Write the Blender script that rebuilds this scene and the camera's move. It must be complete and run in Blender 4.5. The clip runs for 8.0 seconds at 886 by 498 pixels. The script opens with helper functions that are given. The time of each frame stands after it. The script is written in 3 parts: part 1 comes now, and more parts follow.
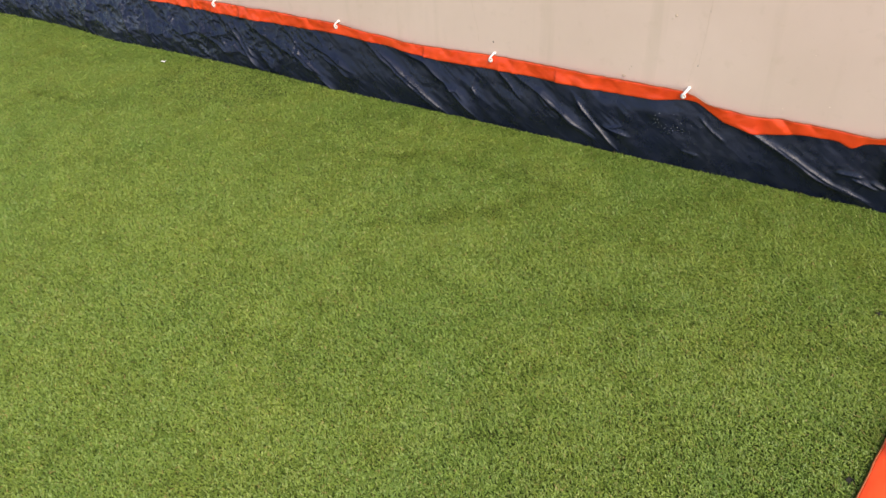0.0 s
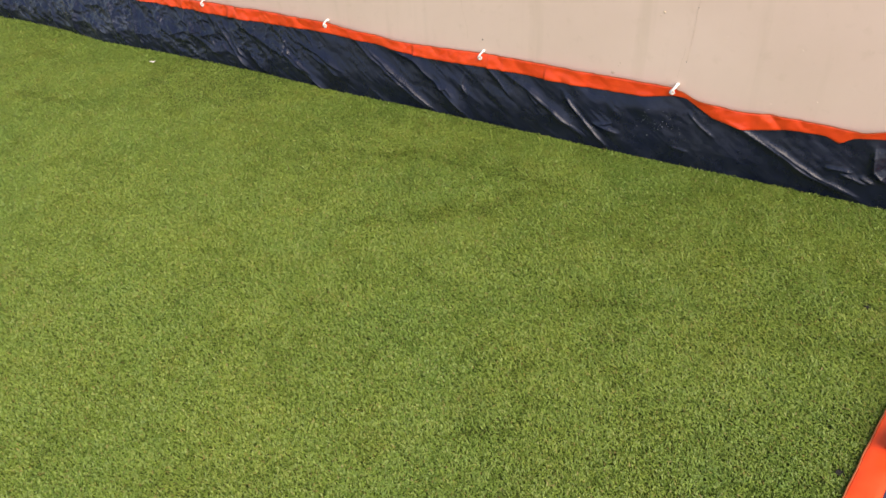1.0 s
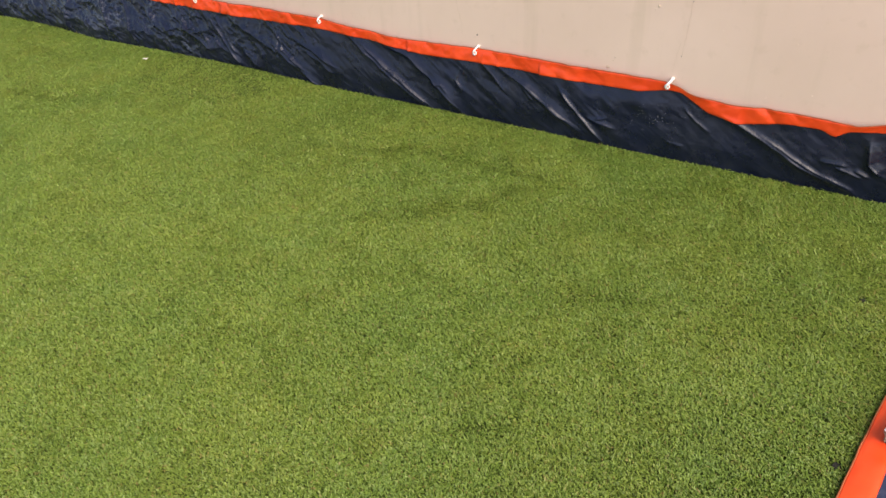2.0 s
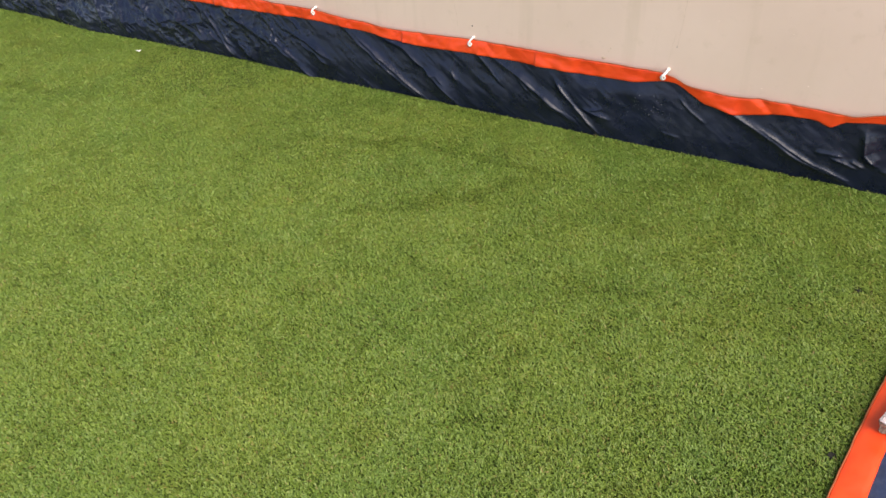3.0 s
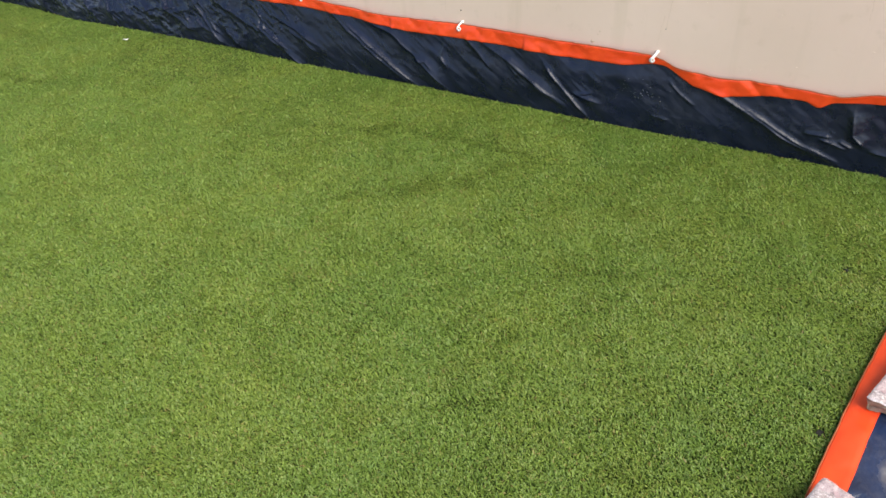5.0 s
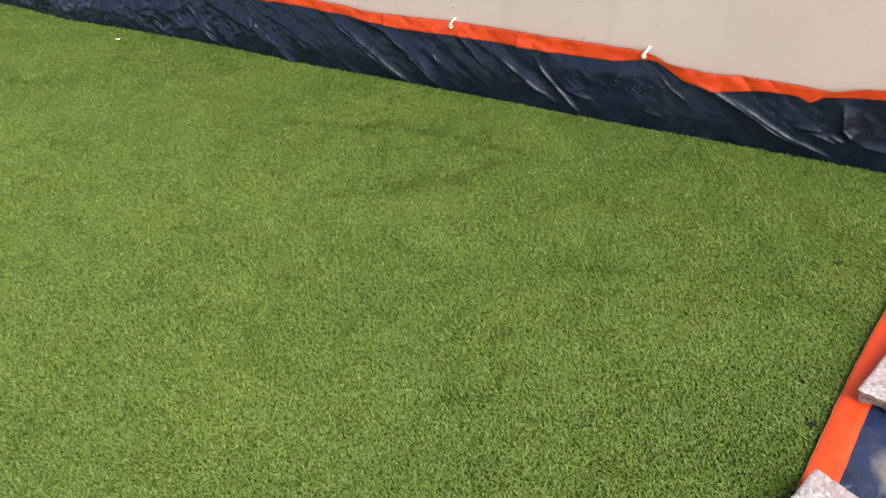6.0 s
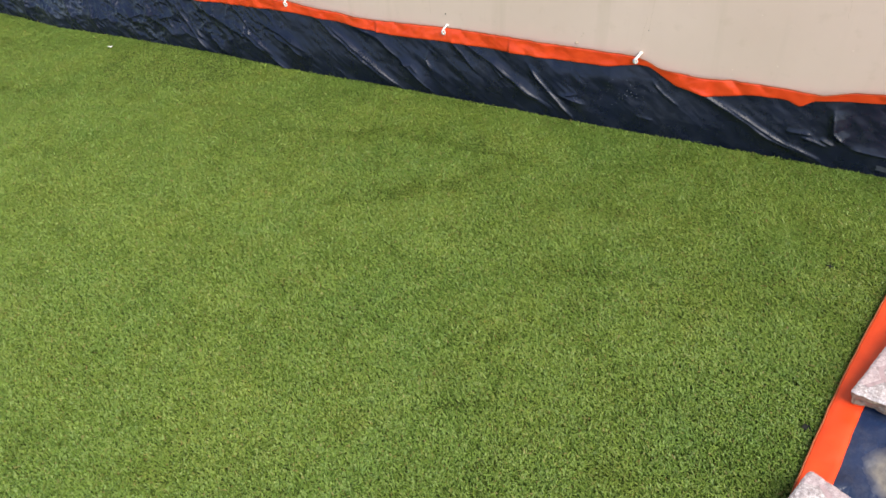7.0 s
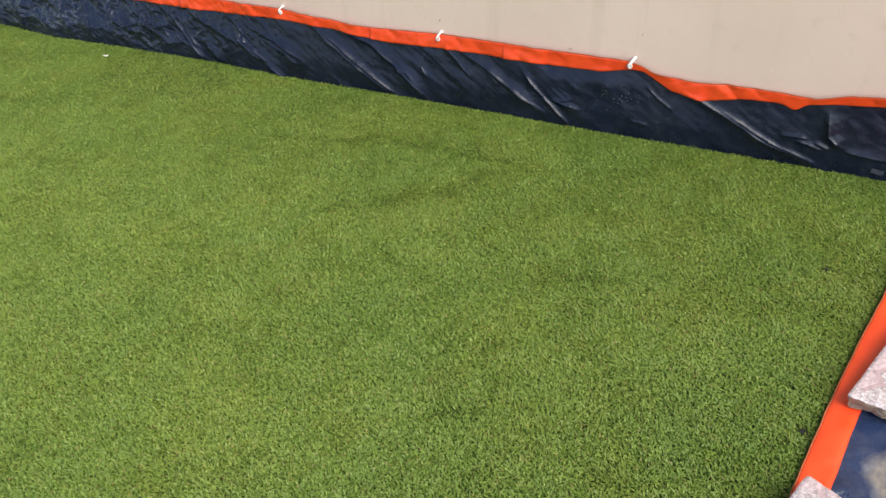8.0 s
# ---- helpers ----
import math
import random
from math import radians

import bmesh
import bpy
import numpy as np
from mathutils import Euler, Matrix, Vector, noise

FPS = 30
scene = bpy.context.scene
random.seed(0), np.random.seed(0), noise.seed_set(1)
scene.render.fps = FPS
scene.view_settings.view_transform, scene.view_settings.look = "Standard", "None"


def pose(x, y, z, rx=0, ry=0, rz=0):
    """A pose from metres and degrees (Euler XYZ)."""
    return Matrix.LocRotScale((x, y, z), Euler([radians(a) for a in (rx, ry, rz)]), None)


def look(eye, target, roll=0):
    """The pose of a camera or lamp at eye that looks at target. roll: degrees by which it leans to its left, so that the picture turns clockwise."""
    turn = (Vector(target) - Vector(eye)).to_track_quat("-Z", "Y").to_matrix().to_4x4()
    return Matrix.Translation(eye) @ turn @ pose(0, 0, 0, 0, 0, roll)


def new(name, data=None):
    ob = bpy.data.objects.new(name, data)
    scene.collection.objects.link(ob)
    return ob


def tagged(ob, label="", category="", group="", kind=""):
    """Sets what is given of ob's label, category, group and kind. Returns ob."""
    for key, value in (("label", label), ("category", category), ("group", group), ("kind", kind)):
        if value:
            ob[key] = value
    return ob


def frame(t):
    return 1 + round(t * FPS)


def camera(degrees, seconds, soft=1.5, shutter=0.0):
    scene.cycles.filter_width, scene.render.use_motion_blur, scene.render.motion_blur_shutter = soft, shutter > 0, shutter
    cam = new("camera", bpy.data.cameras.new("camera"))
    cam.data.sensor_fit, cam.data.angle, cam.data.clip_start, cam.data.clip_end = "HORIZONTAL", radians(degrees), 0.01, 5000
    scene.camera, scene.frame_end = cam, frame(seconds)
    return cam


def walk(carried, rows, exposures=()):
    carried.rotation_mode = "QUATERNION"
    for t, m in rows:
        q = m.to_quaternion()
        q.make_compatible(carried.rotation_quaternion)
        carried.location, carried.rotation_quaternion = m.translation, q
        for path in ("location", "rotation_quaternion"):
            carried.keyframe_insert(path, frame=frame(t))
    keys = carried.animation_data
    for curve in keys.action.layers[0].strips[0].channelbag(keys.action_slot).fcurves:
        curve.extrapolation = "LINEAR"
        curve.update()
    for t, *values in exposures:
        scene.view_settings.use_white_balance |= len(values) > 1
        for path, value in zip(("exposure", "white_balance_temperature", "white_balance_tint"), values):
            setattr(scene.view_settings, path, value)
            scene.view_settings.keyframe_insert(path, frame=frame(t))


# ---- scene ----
cam = camera(62.0, 8.0)
PATH = [
    (0, (1.895, -1.587, 0.93), (0.992, -0.271, -0.275), -3.9),
    (0.5, (1.899, -1.587, 0.927), (1.002, -0.267, -0.277), -3.9),
    (1, (1.901, -1.586, 0.925), (1.013, -0.26, -0.281), -4.0),
    (1.5, (1.9, -1.585, 0.925), (1.019, -0.258, -0.284), -4.1),
    (3, (1.898, -1.583, 0.92), (1.039, -0.262, -0.311), -4.1),
    (3.5, (1.904, -1.579, 0.92), (1.051, -0.26, -0.319), -4.2),
    (4, (1.906, -1.579, 0.917), (1.058, -0.263, -0.327), -4.5),
    (4.5, (1.905, -1.581, 0.917), (1.064, -0.269, -0.336), -4.5),
    (6, (1.911, -1.585, 0.915), (1.086, -0.27, -0.347), -4.7),
    (6.5, (1.917, -1.584, 0.921), (1.102, -0.265, -0.343), -4.7),
    (7, (1.909, -1.587, 0.924), (1.098, -0.26, -0.333), -4.8),
    (7.5, (1.911, -1.587, 0.923), (1.1, -0.254, -0.327), -5.1),
    (8, (1.914, -1.581, 0.923), (1.101, -0.244, -0.322), -5.2),
]
walk(cam, [(t, look(eye, target, roll)) for t, eye, target, roll in PATH],
     exposures=[(0, 0.95, 7090, 12), (0.5, 0.95, 7290, 14), (1.5, 0.95, 7340, 14), (3, 0.95, 7040, 11), (4, 0.95, 6790, 8),
                (6.5, 0.95, 6640, 6), (8, 0.95, 6690, 7)])


# ---- world and sun: soft, mostly overcast daylight ----
SUN_ELEV, SUN_AZ = 48.0, 108.0
world = bpy.data.worlds.new("world")
scene.world = world
world.use_nodes = True
wn = world.node_tree
sky = wn.nodes.new("ShaderNodeTexSky")
sky.sky_type = "NISHITA"
sky.sun_disc = False
sky.sun_elevation, sky.sun_rotation = radians(SUN_ELEV), radians(SUN_AZ)
sky.air_density, sky.dust_density = 1.0, 1.8
bg = wn.nodes["Background"]
bg.inputs["Strength"].default_value = 0.15
wn.links.new(sky.outputs["Color"], bg.inputs["Color"])
sun = new("sun", bpy.data.lights.new("sun", "SUN"))
sun.data.energy, sun.data.angle, sun.data.color = 2.35, radians(50), (1.0, 0.93, 0.86)
az, el = radians(SUN_AZ), radians(SUN_ELEV)
sun.matrix_world = look((math.sin(az) * 8, math.cos(az) * 8, 8 * math.tan(el)), (0, 0, 0))


# ---- materials ----
class Nodes:
    """A principled material and short ways to add nodes to it."""

    def __init__(self, name, rough=0.6, metal=0.0, spec=0.5):
        self.m = bpy.data.materials.new(name)
        self.m.use_nodes = True
        self.t = self.m.node_tree
        self.b = self.t.nodes["Principled BSDF"]
        self.b.inputs["Roughness"].default_value = rough
        self.b.inputs["Metallic"].default_value = metal
        self.b.inputs["Specular IOR Level"].default_value = spec
        self.c = self.add("ShaderNodeTexCoord").outputs["Object"]

    def add(self, kind):
        return self.t.nodes.new(kind)

    def link(self, a, b):
        self.t.links.new(a, b)

    def noise(self, scale, detail=4.0, rough=0.6, stretch=(1, 1, 1), shift=(0, 0, 0)):
        mp, n = self.add("ShaderNodeMapping"), self.add("ShaderNodeTexNoise")
        mp.inputs["Scale"].default_value, mp.inputs["Location"].default_value = stretch, shift
        n.inputs["Scale"].default_value, n.inputs["Detail"].default_value, n.inputs["Roughness"].default_value = scale, detail, rough
        self.link(self.c, mp.inputs["Vector"])
        self.link(mp.outputs["Vector"], n.inputs["Vector"])
        return n.outputs["Fac"]

    def ramp(self, fac, stops):
        r = self.add("ShaderNodeValToRGB")
        e = r.color_ramp.elements
        while len(e) < len(stops):
            e.new(0.5)
        for k, (p, col) in zip(e, stops):
            k.position, k.color = p, (*col, 1) if len(col) == 3 else col
        self.link(fac, r.inputs["Fac"])
        return r.outputs["Color"]

    def mix(self, fac, a, b, how="MIX"):
        x = self.add("ShaderNodeMix")
        x.data_type, x.blend_type = "RGBA", how
        for sock, v in ((x.inputs[0], fac), (x.inputs[6], a), (x.inputs[7], b)):
            if isinstance(v, (int, float)):
                sock.default_value = v
            elif isinstance(v, tuple):
                sock.default_value = (*v, 1)
            else:
                self.link(v, sock)
        return x.outputs[2]

    def math(self, how, a, b=0.0):
        x = self.add("ShaderNodeMath")
        x.operation = how
        for sock, v in zip(x.inputs, (a, b)):
            if isinstance(v, (int, float)):
                sock.default_value = v
            else:
                self.link(v, sock)
        return x.outputs[0]

    def bump(self, height, dist, strength=1.0):
        x = self.add("ShaderNodeBump")
        x.inputs["Distance"].default_value, x.inputs["Strength"].default_value = dist, strength
        self.link(height, x.inputs["Height"])
        self.link(x.outputs["Normal"], self.b.inputs["Normal"])

    def colour(self, v):
        if isinstance(v, tuple):
            self.b.inputs["Base Color"].default_value = (*v, 1)
        else:
            self.link(v, self.b.inputs["Base Color"])

    def rough(self, v):
        self.link(v, self.b.inputs["Roughness"])


def wall_paint():
    n = Nodes("beige_wall_paint", 0.75, spec=0.3)
    broad = n.ramp(n.noise(2.2, 5), [(0.3, (0.635, 0.485, 0.385)), (0.7, (0.705, 0.545, 0.445))])
    drip = n.ramp(n.noise(16, 4, stretch=(1, 1, 0.07)), [(0.56, (0, 0, 0)), (0.74, (1, 1, 1))])
    col = n.mix(n.math("MULTIPLY", drip, 0.22), broad, (0.42, 0.34, 0.22))
    smear = n.ramp(n.noise(26, 3), [(0.58, (0, 0, 0)), (0.72, (1, 1, 1))])
    col = n.mix(n.math("MULTIPLY", smear, 0.2), col, (0.47, 0.36, 0.24))
    speck = n.ramp(n.noise(170, 2), [(0.72, (0, 0, 0)), (0.77, (1, 1, 1))])
    col = n.mix(n.math("MULTIPLY", speck, 0.25), col, (0.34, 0.27, 0.2))
    n.colour(col)
    n.bump(n.mix(0.25, n.noise(38, 6, stretch=(0.5, 1, 1)), n.noise(300, 3)), 0.002, 0.35)
    return n.m


def tarp_blue():
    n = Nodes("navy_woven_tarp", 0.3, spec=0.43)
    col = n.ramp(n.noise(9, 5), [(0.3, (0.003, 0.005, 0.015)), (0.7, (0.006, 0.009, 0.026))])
    dust = n.ramp(n.noise(26, 6, 0.7, stretch=(1, 1, 0.6)), [(0.5, (0, 0, 0)), (0.8, (1, 1, 1))])
    col = n.mix(n.math("MULTIPLY", dust, 0.12), col, (0.11, 0.115, 0.135))
    # whitened lines where the plastic has been crumpled
    worn = n.ramp(n.noise(13, 3, 0.55, stretch=(1, 1, 1.5)), [(0.470, (0, 0, 0)), (0.492, (1, 1, 1)), (0.515, (0, 0, 0))])
    worn = n.math("MULTIPLY", worn, n.ramp(n.noise(7, 3, shift=(2, 0, 1)), [(0.44, (0.05,) * 3), (0.62, (1, 1, 1))]))
    at = n.add("ShaderNodeSeparateXYZ")
    n.link(n.c, at.inputs[0])
    worn = n.math("MULTIPLY", worn, n.ramp(n.math("ADD", at.outputs["X"], 0.5), [(0.55, (1, 1, 1)), (0.85, (0, 0, 0))]))
    col = n.mix(n.math("MULTIPLY", worn, 0.34), col, (0.13, 0.15, 0.20))
    n.colour(col)
    n.rough(n.ramp(n.noise(18, 5), [(0.3, (0.22,) * 3), (0.7, (0.36,) * 3)]))
    weave = n.add("ShaderNodeTexChecker")
    weave.inputs["Scale"].default_value = 700
    n.link(n.c, weave.inputs["Vector"])
    n.bump(n.mix(0.06, n.noise(60, 4, 0.55), weave.outputs["Fac"]), 0.003, 0.3)
    return n.m


def tarp_muddy():
    """The same sheet, with a dried mud patch where it lies on the ground. Its lighter, bluer base has the sky's sheen
    put into the colour.
    """
    n = Nodes("navy_tarp_with_dried_mud", 0.3, spec=0.55)
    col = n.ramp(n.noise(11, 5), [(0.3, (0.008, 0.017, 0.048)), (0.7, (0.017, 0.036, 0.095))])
    dust = n.ramp(n.noise(45, 6, 0.7), [(0.5, (0, 0, 0)), (0.75, (1, 1, 1))])
    col = n.mix(n.math("MULTIPLY", dust, 0.2), col, (0.17, 0.18, 0.21))
    at = n.add("ShaderNodeVectorMath")
    at.operation = "DISTANCE"
    at.inputs[1].default_value = (2.135, -0.80, 0.02)
    n.link(n.c, at.inputs[0])
    reach = n.math("ADD", at.outputs["Value"], n.math("MULTIPLY", n.noise(28, 5), 0.03))
    mud = n.ramp(reach, [(0.03, (0.55,) * 3), (0.05, (1,) * 3), (0.07, (0, 0, 0))])
    mud_col = n.ramp(n.noise(60, 5), [(0.35, (0.15, 0.13, 0.10)), (0.65, (0.27, 0.23, 0.17))])
    col = n.mix(n.math("MULTIPLY", mud, 0.75), col, mud_col)
    n.colour(col)
    n.rough(n.ramp(mud, [(0.0, (0.24,) * 3), (1.0, (0.85,) * 3)]))
    n.bump(n.noise(34, 4, 0.55, stretch=(1, 0.5, 1)), 0.008, 0.7)
    return n.m


def hem_orange():
    n = Nodes("orange_tarp_hem", 0.4, spec=0.4)
    col = n.ramp(n.noise(12, 4, stretch=(1, 1, 0.4)), [(0.3, (0.66, 0.045, 0.007)), (0.7, (0.82, 0.075, 0.013))])
    dirt = n.ramp(n.noise(55, 5, 0.7), [(0.6, (0, 0, 0)), (0.85, (1, 1, 1))])
    n.colour(n.mix(n.math("MULTIPLY", dirt, 0.08), col, (0.35, 0.12, 0.06)))
    n.b.inputs["Coat Weight"].default_value, n.b.inputs["Coat Roughness"].default_value = 0.20, 0.32
    n.bump(n.noise(22, 2), 0.006, 0.35)
    return n.m


def turf_blade():
    n = Nodes("synthetic_grass_fibre", 0.45, spec=0.4)
    geo = n.add("ShaderNodeNewGeometry")
    col = n.ramp(geo.outputs["Random Per Island"], [
        (0.0, (0.122, 0.200, 0.031)), (0.35, (0.151, 0.237, 0.038)), (0.65, (0.193, 0.283, 0.051)),
        (0.86, (0.215, 0.306, 0.060)), (0.96, (0.238, 0.292, 0.071)), (1.0, (0.234, 0.185, 0.060))])
    broad = n.ramp(n.noise(3.2, 5), [(0.3, (0.88, 0.95, 0.95)), (0.7, (1.12, 1.05, 1.0))])
    patch = n.ramp(n.noise(17, 4, 0.65), [(0.32, (0.91, 0.935, 0.92)), (0.5, (1.0, 1.0, 1.0)), (0.68, (1.09, 1.05, 1.03))])
    col = n.mix(1.0, n.mix(1.0, col, broad, "MULTIPLY"), patch, "MULTIPLY")
    thatch = n.ramp(n.noise(6, 5, 0.7, shift=(3, 1, 0)), [(0.54, (0, 0, 0)), (0.74, (1, 1, 1))])
    col = n.mix(n.math("MULTIPLY", thatch, 0.22), col, (0.215, 0.19, 0.035))
    n.colour(col)
    tr, mx = n.add("ShaderNodeBsdfTranslucent"), n.add("ShaderNodeMixShader")
    n.link(col, tr.inputs["Color"])
    mx.inputs["Fac"].default_value = 0.32
    out = n.t.nodes["Material Output"]
    n.link(n.b.outputs["BSDF"], mx.inputs[1])
    n.link(tr.outputs["BSDF"], mx.inputs[2])
    n.link(mx.outputs["Shader"], out.inputs["Surface"])
    return n.m


def turf_base():
    n = Nodes("turf_backing", 0.9, spec=0.2)
    n.colour(n.ramp(n.noise(140, 3), [(0.3, (0.030, 0.046, 0.009)), (0.7, (0.060, 0.086, 0.016))]))
    n.bump(n.noise(300, 2), 0.003)
    return n.m


def ground_soil():
    n = Nodes("bare_ground", 0.92, spec=0.2)
    n.colour(n.ramp(n.noise(3, 8, 0.7), [(0.3, (0.20, 0.165, 0.125)), (0.7, (0.34, 0.29, 0.23))]))
    n.bump(n.noise(25, 8, 0.7), 0.01)
    return n.m


def paver_top(name, low, mid, high):
    n = Nodes(name, 0.6, spec=0.45)
    col = n.ramp(n.noise(210, 5, 0.75), [(0.36, low), (0.52, mid), (0.66, high)])
    stain = n.ramp(n.noise(22, 4), [(0.45, (0, 0, 0)), (0.7, (1, 1, 1))])
    n.colour(n.mix(n.math("MULTIPLY", stain, 0.2), col, (0.52, 0.40, 0.39)))
    n.bump(n.noise(170, 6, 0.75), 0.004, 0.7)
    return n.m


def paver_side():
    n = Nodes("broken_concrete", 0.9, spec=0.25)
    col = n.ramp(n.noise(70, 6, 0.75), [(0.3, (0.24, 0.18, 0.125)), (0.6, (0.39, 0.31, 0.235)), (0.8, (0.56, 0.48, 0.40))])
    n.colour(col)
    n.bump(n.noise(110, 6, 0.75), 0.006)
    return n.m


def plain(name, col, rough, spread=0.12, scale=120, spec=0.4):
    n = Nodes(name, rough, spec=spec)
    lo, hi = tuple(c * (1 - spread) for c in col), tuple(min(1, c * (1 + spread)) for c in col)
    n.colour(n.ramp(n.noise(scale, 4), [(0.3, lo), (0.7, hi)]))
    n.bump(n.noise(scale * 2, 3), 0.001, 0.4)
    return n.m


WALL, BLUE, MUDDY, ORANGE = wall_paint(), tarp_blue(), tarp_muddy(), hem_orange()
BLADE, BACKING, SOIL = turf_blade(), turf_base(), ground_soil()
PAVER = paver_top("speckled_concrete_paver", (0.24, 0.195, 0.19), (0.48, 0.42, 0.42), (0.80, 0.76, 0.76))
PINK = paver_top("pinkish_concrete_paver", (0.30, 0.22, 0.22), (0.47, 0.37, 0.375), (0.62, 0.53, 0.54))
BROKEN = paver_side()
JOINT = plain("pink_paver_joint", (0.37, 0.27, 0.275), 0.8, 0.2, 90)
WHITE = plain("white_plastic_cord", (0.80, 0.78, 0.74), 0.4, 0.05)
SPLASH = plain("greyish_paint_splash", (0.42, 0.42, 0.45), 0.6, 0.2)
CHAR = plain("charred_fibre", (0.012, 0.012, 0.010), 0.9)
RUBBED = plain("rubbed_grey_plastic", (0.05, 0.055, 0.07), 0.5)
BROWN = plain("dark_brown_line", (0.30, 0.085, 0.03), 0.7)
DARK = plain("dark_cavity", (0.045, 0.035, 0.03), 0.9)
CHIPPED = plain("bare_plaster", (0.55, 0.42, 0.31), 0.9)
PALE = plain("pale_grit", (0.78, 0.63, 0.52), 0.8, 0.1)


# ---- mesh helpers ----
def part(name, bm, material, parent=None, label=""):
    """Links a bmesh as one mesh object, under parent where one is given."""
    me = bpy.data.meshes.new(name)
    bm.to_mesh(me)
    bm.free()
    me.materials.append(material)
    ob = new(name, me)
    ob.parent = parent
    return tagged(ob, label)


def smooth(ob):
    ob.data.polygons.foreach_set("use_smooth", [True] * len(ob.data.polygons))
    return ob


def box(lo, hi, bevel=0.0):
    bm = bmesh.new()
    bmesh.ops.create_cube(bm, size=1)
    size, mid = Vector(hi) - Vector(lo), (Vector(hi) + Vector(lo)) / 2
    for v in bm.verts:
        v.co = Vector(a * b for a, b in zip(v.co, size)) + mid
    if bevel:
        bmesh.ops.bevel(bm, geom=bm.edges[:], offset=bevel, segments=2, affect="EDGES")
    return bm


def sheet(nu, nv, place):
    """A grid of nu by nv points; place(i, j) gives each one."""
    bm = bmesh.new()
    vs = [[bm.verts.new(place(i, j)) for j in range(nv)] for i in range(nu)]
    for i in range(nu - 1):
        for j in range(nv - 1):
            bm.faces.new((vs[i][j], vs[i + 1][j], vs[i + 1][j + 1], vs[i][j + 1]))
    return bm


def grid_part(name, co, nu, nv, material, parent, label=""):
    """A smooth sheet of nu by nv points, given row by row, as one mesh object."""
    me = bpy.data.meshes.new(name)
    i, j = np.meshgrid(np.arange(nu - 1), np.arange(nv - 1), indexing="ij")
    a = (i * nv + j).ravel()
    faces = np.stack([a, a + nv, a + nv + 1, a + 1], 1).astype(np.int32)
    me.vertices.add(nu * nv)
    me.vertices.foreach_set("co", np.asarray(co, np.float32).ravel())
    me.loops.add(faces.size)
    me.loops.foreach_set("vertex_index", faces.ravel())
    me.polygons.add(len(faces))
    me.polygons.foreach_set("loop_start", np.arange(0, faces.size, 4, dtype=np.int32))
    me.polygons.foreach_set("use_smooth", np.ones(len(faces), bool))
    me.update(calc_edges=True)
    me.materials.append(material)
    ob = new(name, me)
    ob.parent = parent
    return tagged(ob, label)


def tube(points, radius, sides=10):
    """A round cord along points, with closed, rounded ends."""
    pts = [Vector(p) for p in points]
    bm = bmesh.new()
    rings = []
    for i, p in enumerate(pts):
        d = (pts[min(i + 1, len(pts) - 1)] - pts[max(i - 1, 0)]).normalized()
        a = d.orthogonal().normalized() if i == 0 else (a - d * a.dot(d)).normalized()
        b = d.cross(a)
        r = radius * (0.55 if i in (0, len(pts) - 1) else 1)
        rings.append([bm.verts.new(p + r * (math.cos(k) * a + math.sin(k) * b)) for k in (2 * math.pi * s / sides for s in range(sides))])
    for q, r in zip(rings, rings[1:]):
        for s in range(sides):
            bm.faces.new((q[s], q[(s + 1) % sides], r[(s + 1) % sides], r[s]))
    bm.faces.new(rings[0][::-1])
    bm.faces.new(rings[-1])
    return bm


def ring(centre, radius, thick, stretch=1.0, sides=8, turns=20):
    """A round ring that faces -y."""
    bm = bmesh.new()
    rows = []
    for i in range(turns):
        a = 2 * math.pi * i / turns
        row = []
        for j in range(sides):
            b = 2 * math.pi * j / sides
            r = radius + thick * math.cos(b)
            row.append(bm.verts.new(Vector(centre) + Vector((r * math.cos(a), -thick * math.sin(b), stretch * r * math.sin(a)))))
        rows.append(row)
    for i in range(turns):
        for j in range(sides):
            bm.faces.new((rows[i][j], rows[(i + 1) % turns][j], rows[(i + 1) % turns][(j + 1) % sides], rows[i][(j + 1) % sides]))
    return bm


def curve(table, soft):
    """A smoothed line through (x, value) pairs."""
    xs, ys = [a for a, _ in table], [b for _, b in table]
    steps = np.linspace(-2, 2, 17)
    weight = np.exp(-steps ** 2)
    return lambda x: float(np.dot(np.interp(x + soft * steps, xs, ys), weight) / weight.sum())


# ---- ground, turf and wall ----
LAWN_X0, LAWN_X1, LAWN_Y0 = -2.0, 2.2, -2.1
PILE = 0.005  # the fibres' tips lie near z = 0, the backing lower

bm = bmesh.new()
bmesh.ops.create_grid(bm, x_segments=8, y_segments=8, size=600)
for v in bm.verts:
    v.co.z = -PILE - 0.012
tagged(part("ground", bm, SOIL), "bare dusty brown ground around the turf", "ground", kind="structure")

wall = part("wall_north", box((-5, 0, -0.2), (5, 0.2, 2.7), 0.006), WALL)
tagged(wall, "beige painted plaster wall with fine cracks and drip stains", "wall", kind="structure")

# where the wall tarpaulin's foot stands out from the wall
foot = curve([(-3, 0.06), (-1.23, 0.069), (-0.82, 0.05), (-0.51, 0.073), (-0.24, 0.055), (0.19, 0.036), (0.50, 0.046), (0.78, 0.036),
              (1.0, 0.032), (1.36, 0.03), (1.65, 0.022), (1.96, 0.016), (2.1, 0.014), (3, 0.014)], 0.03)

# the inner edge of the tarpaulin that lies on the ground, by y
edge_x = curve([(-3, 1.95), (-1.2, 1.985), (-0.93, 2.000), (-0.88, 2.005), (-0.82, 2.014), (-0.77, 2.022), (-0.70, 2.033), (-0.62, 2.047), (-0.53, 2.064),
                (-0.42, 2.087), (-0.2, 2.12), (0.1, 2.16)], 0.02)

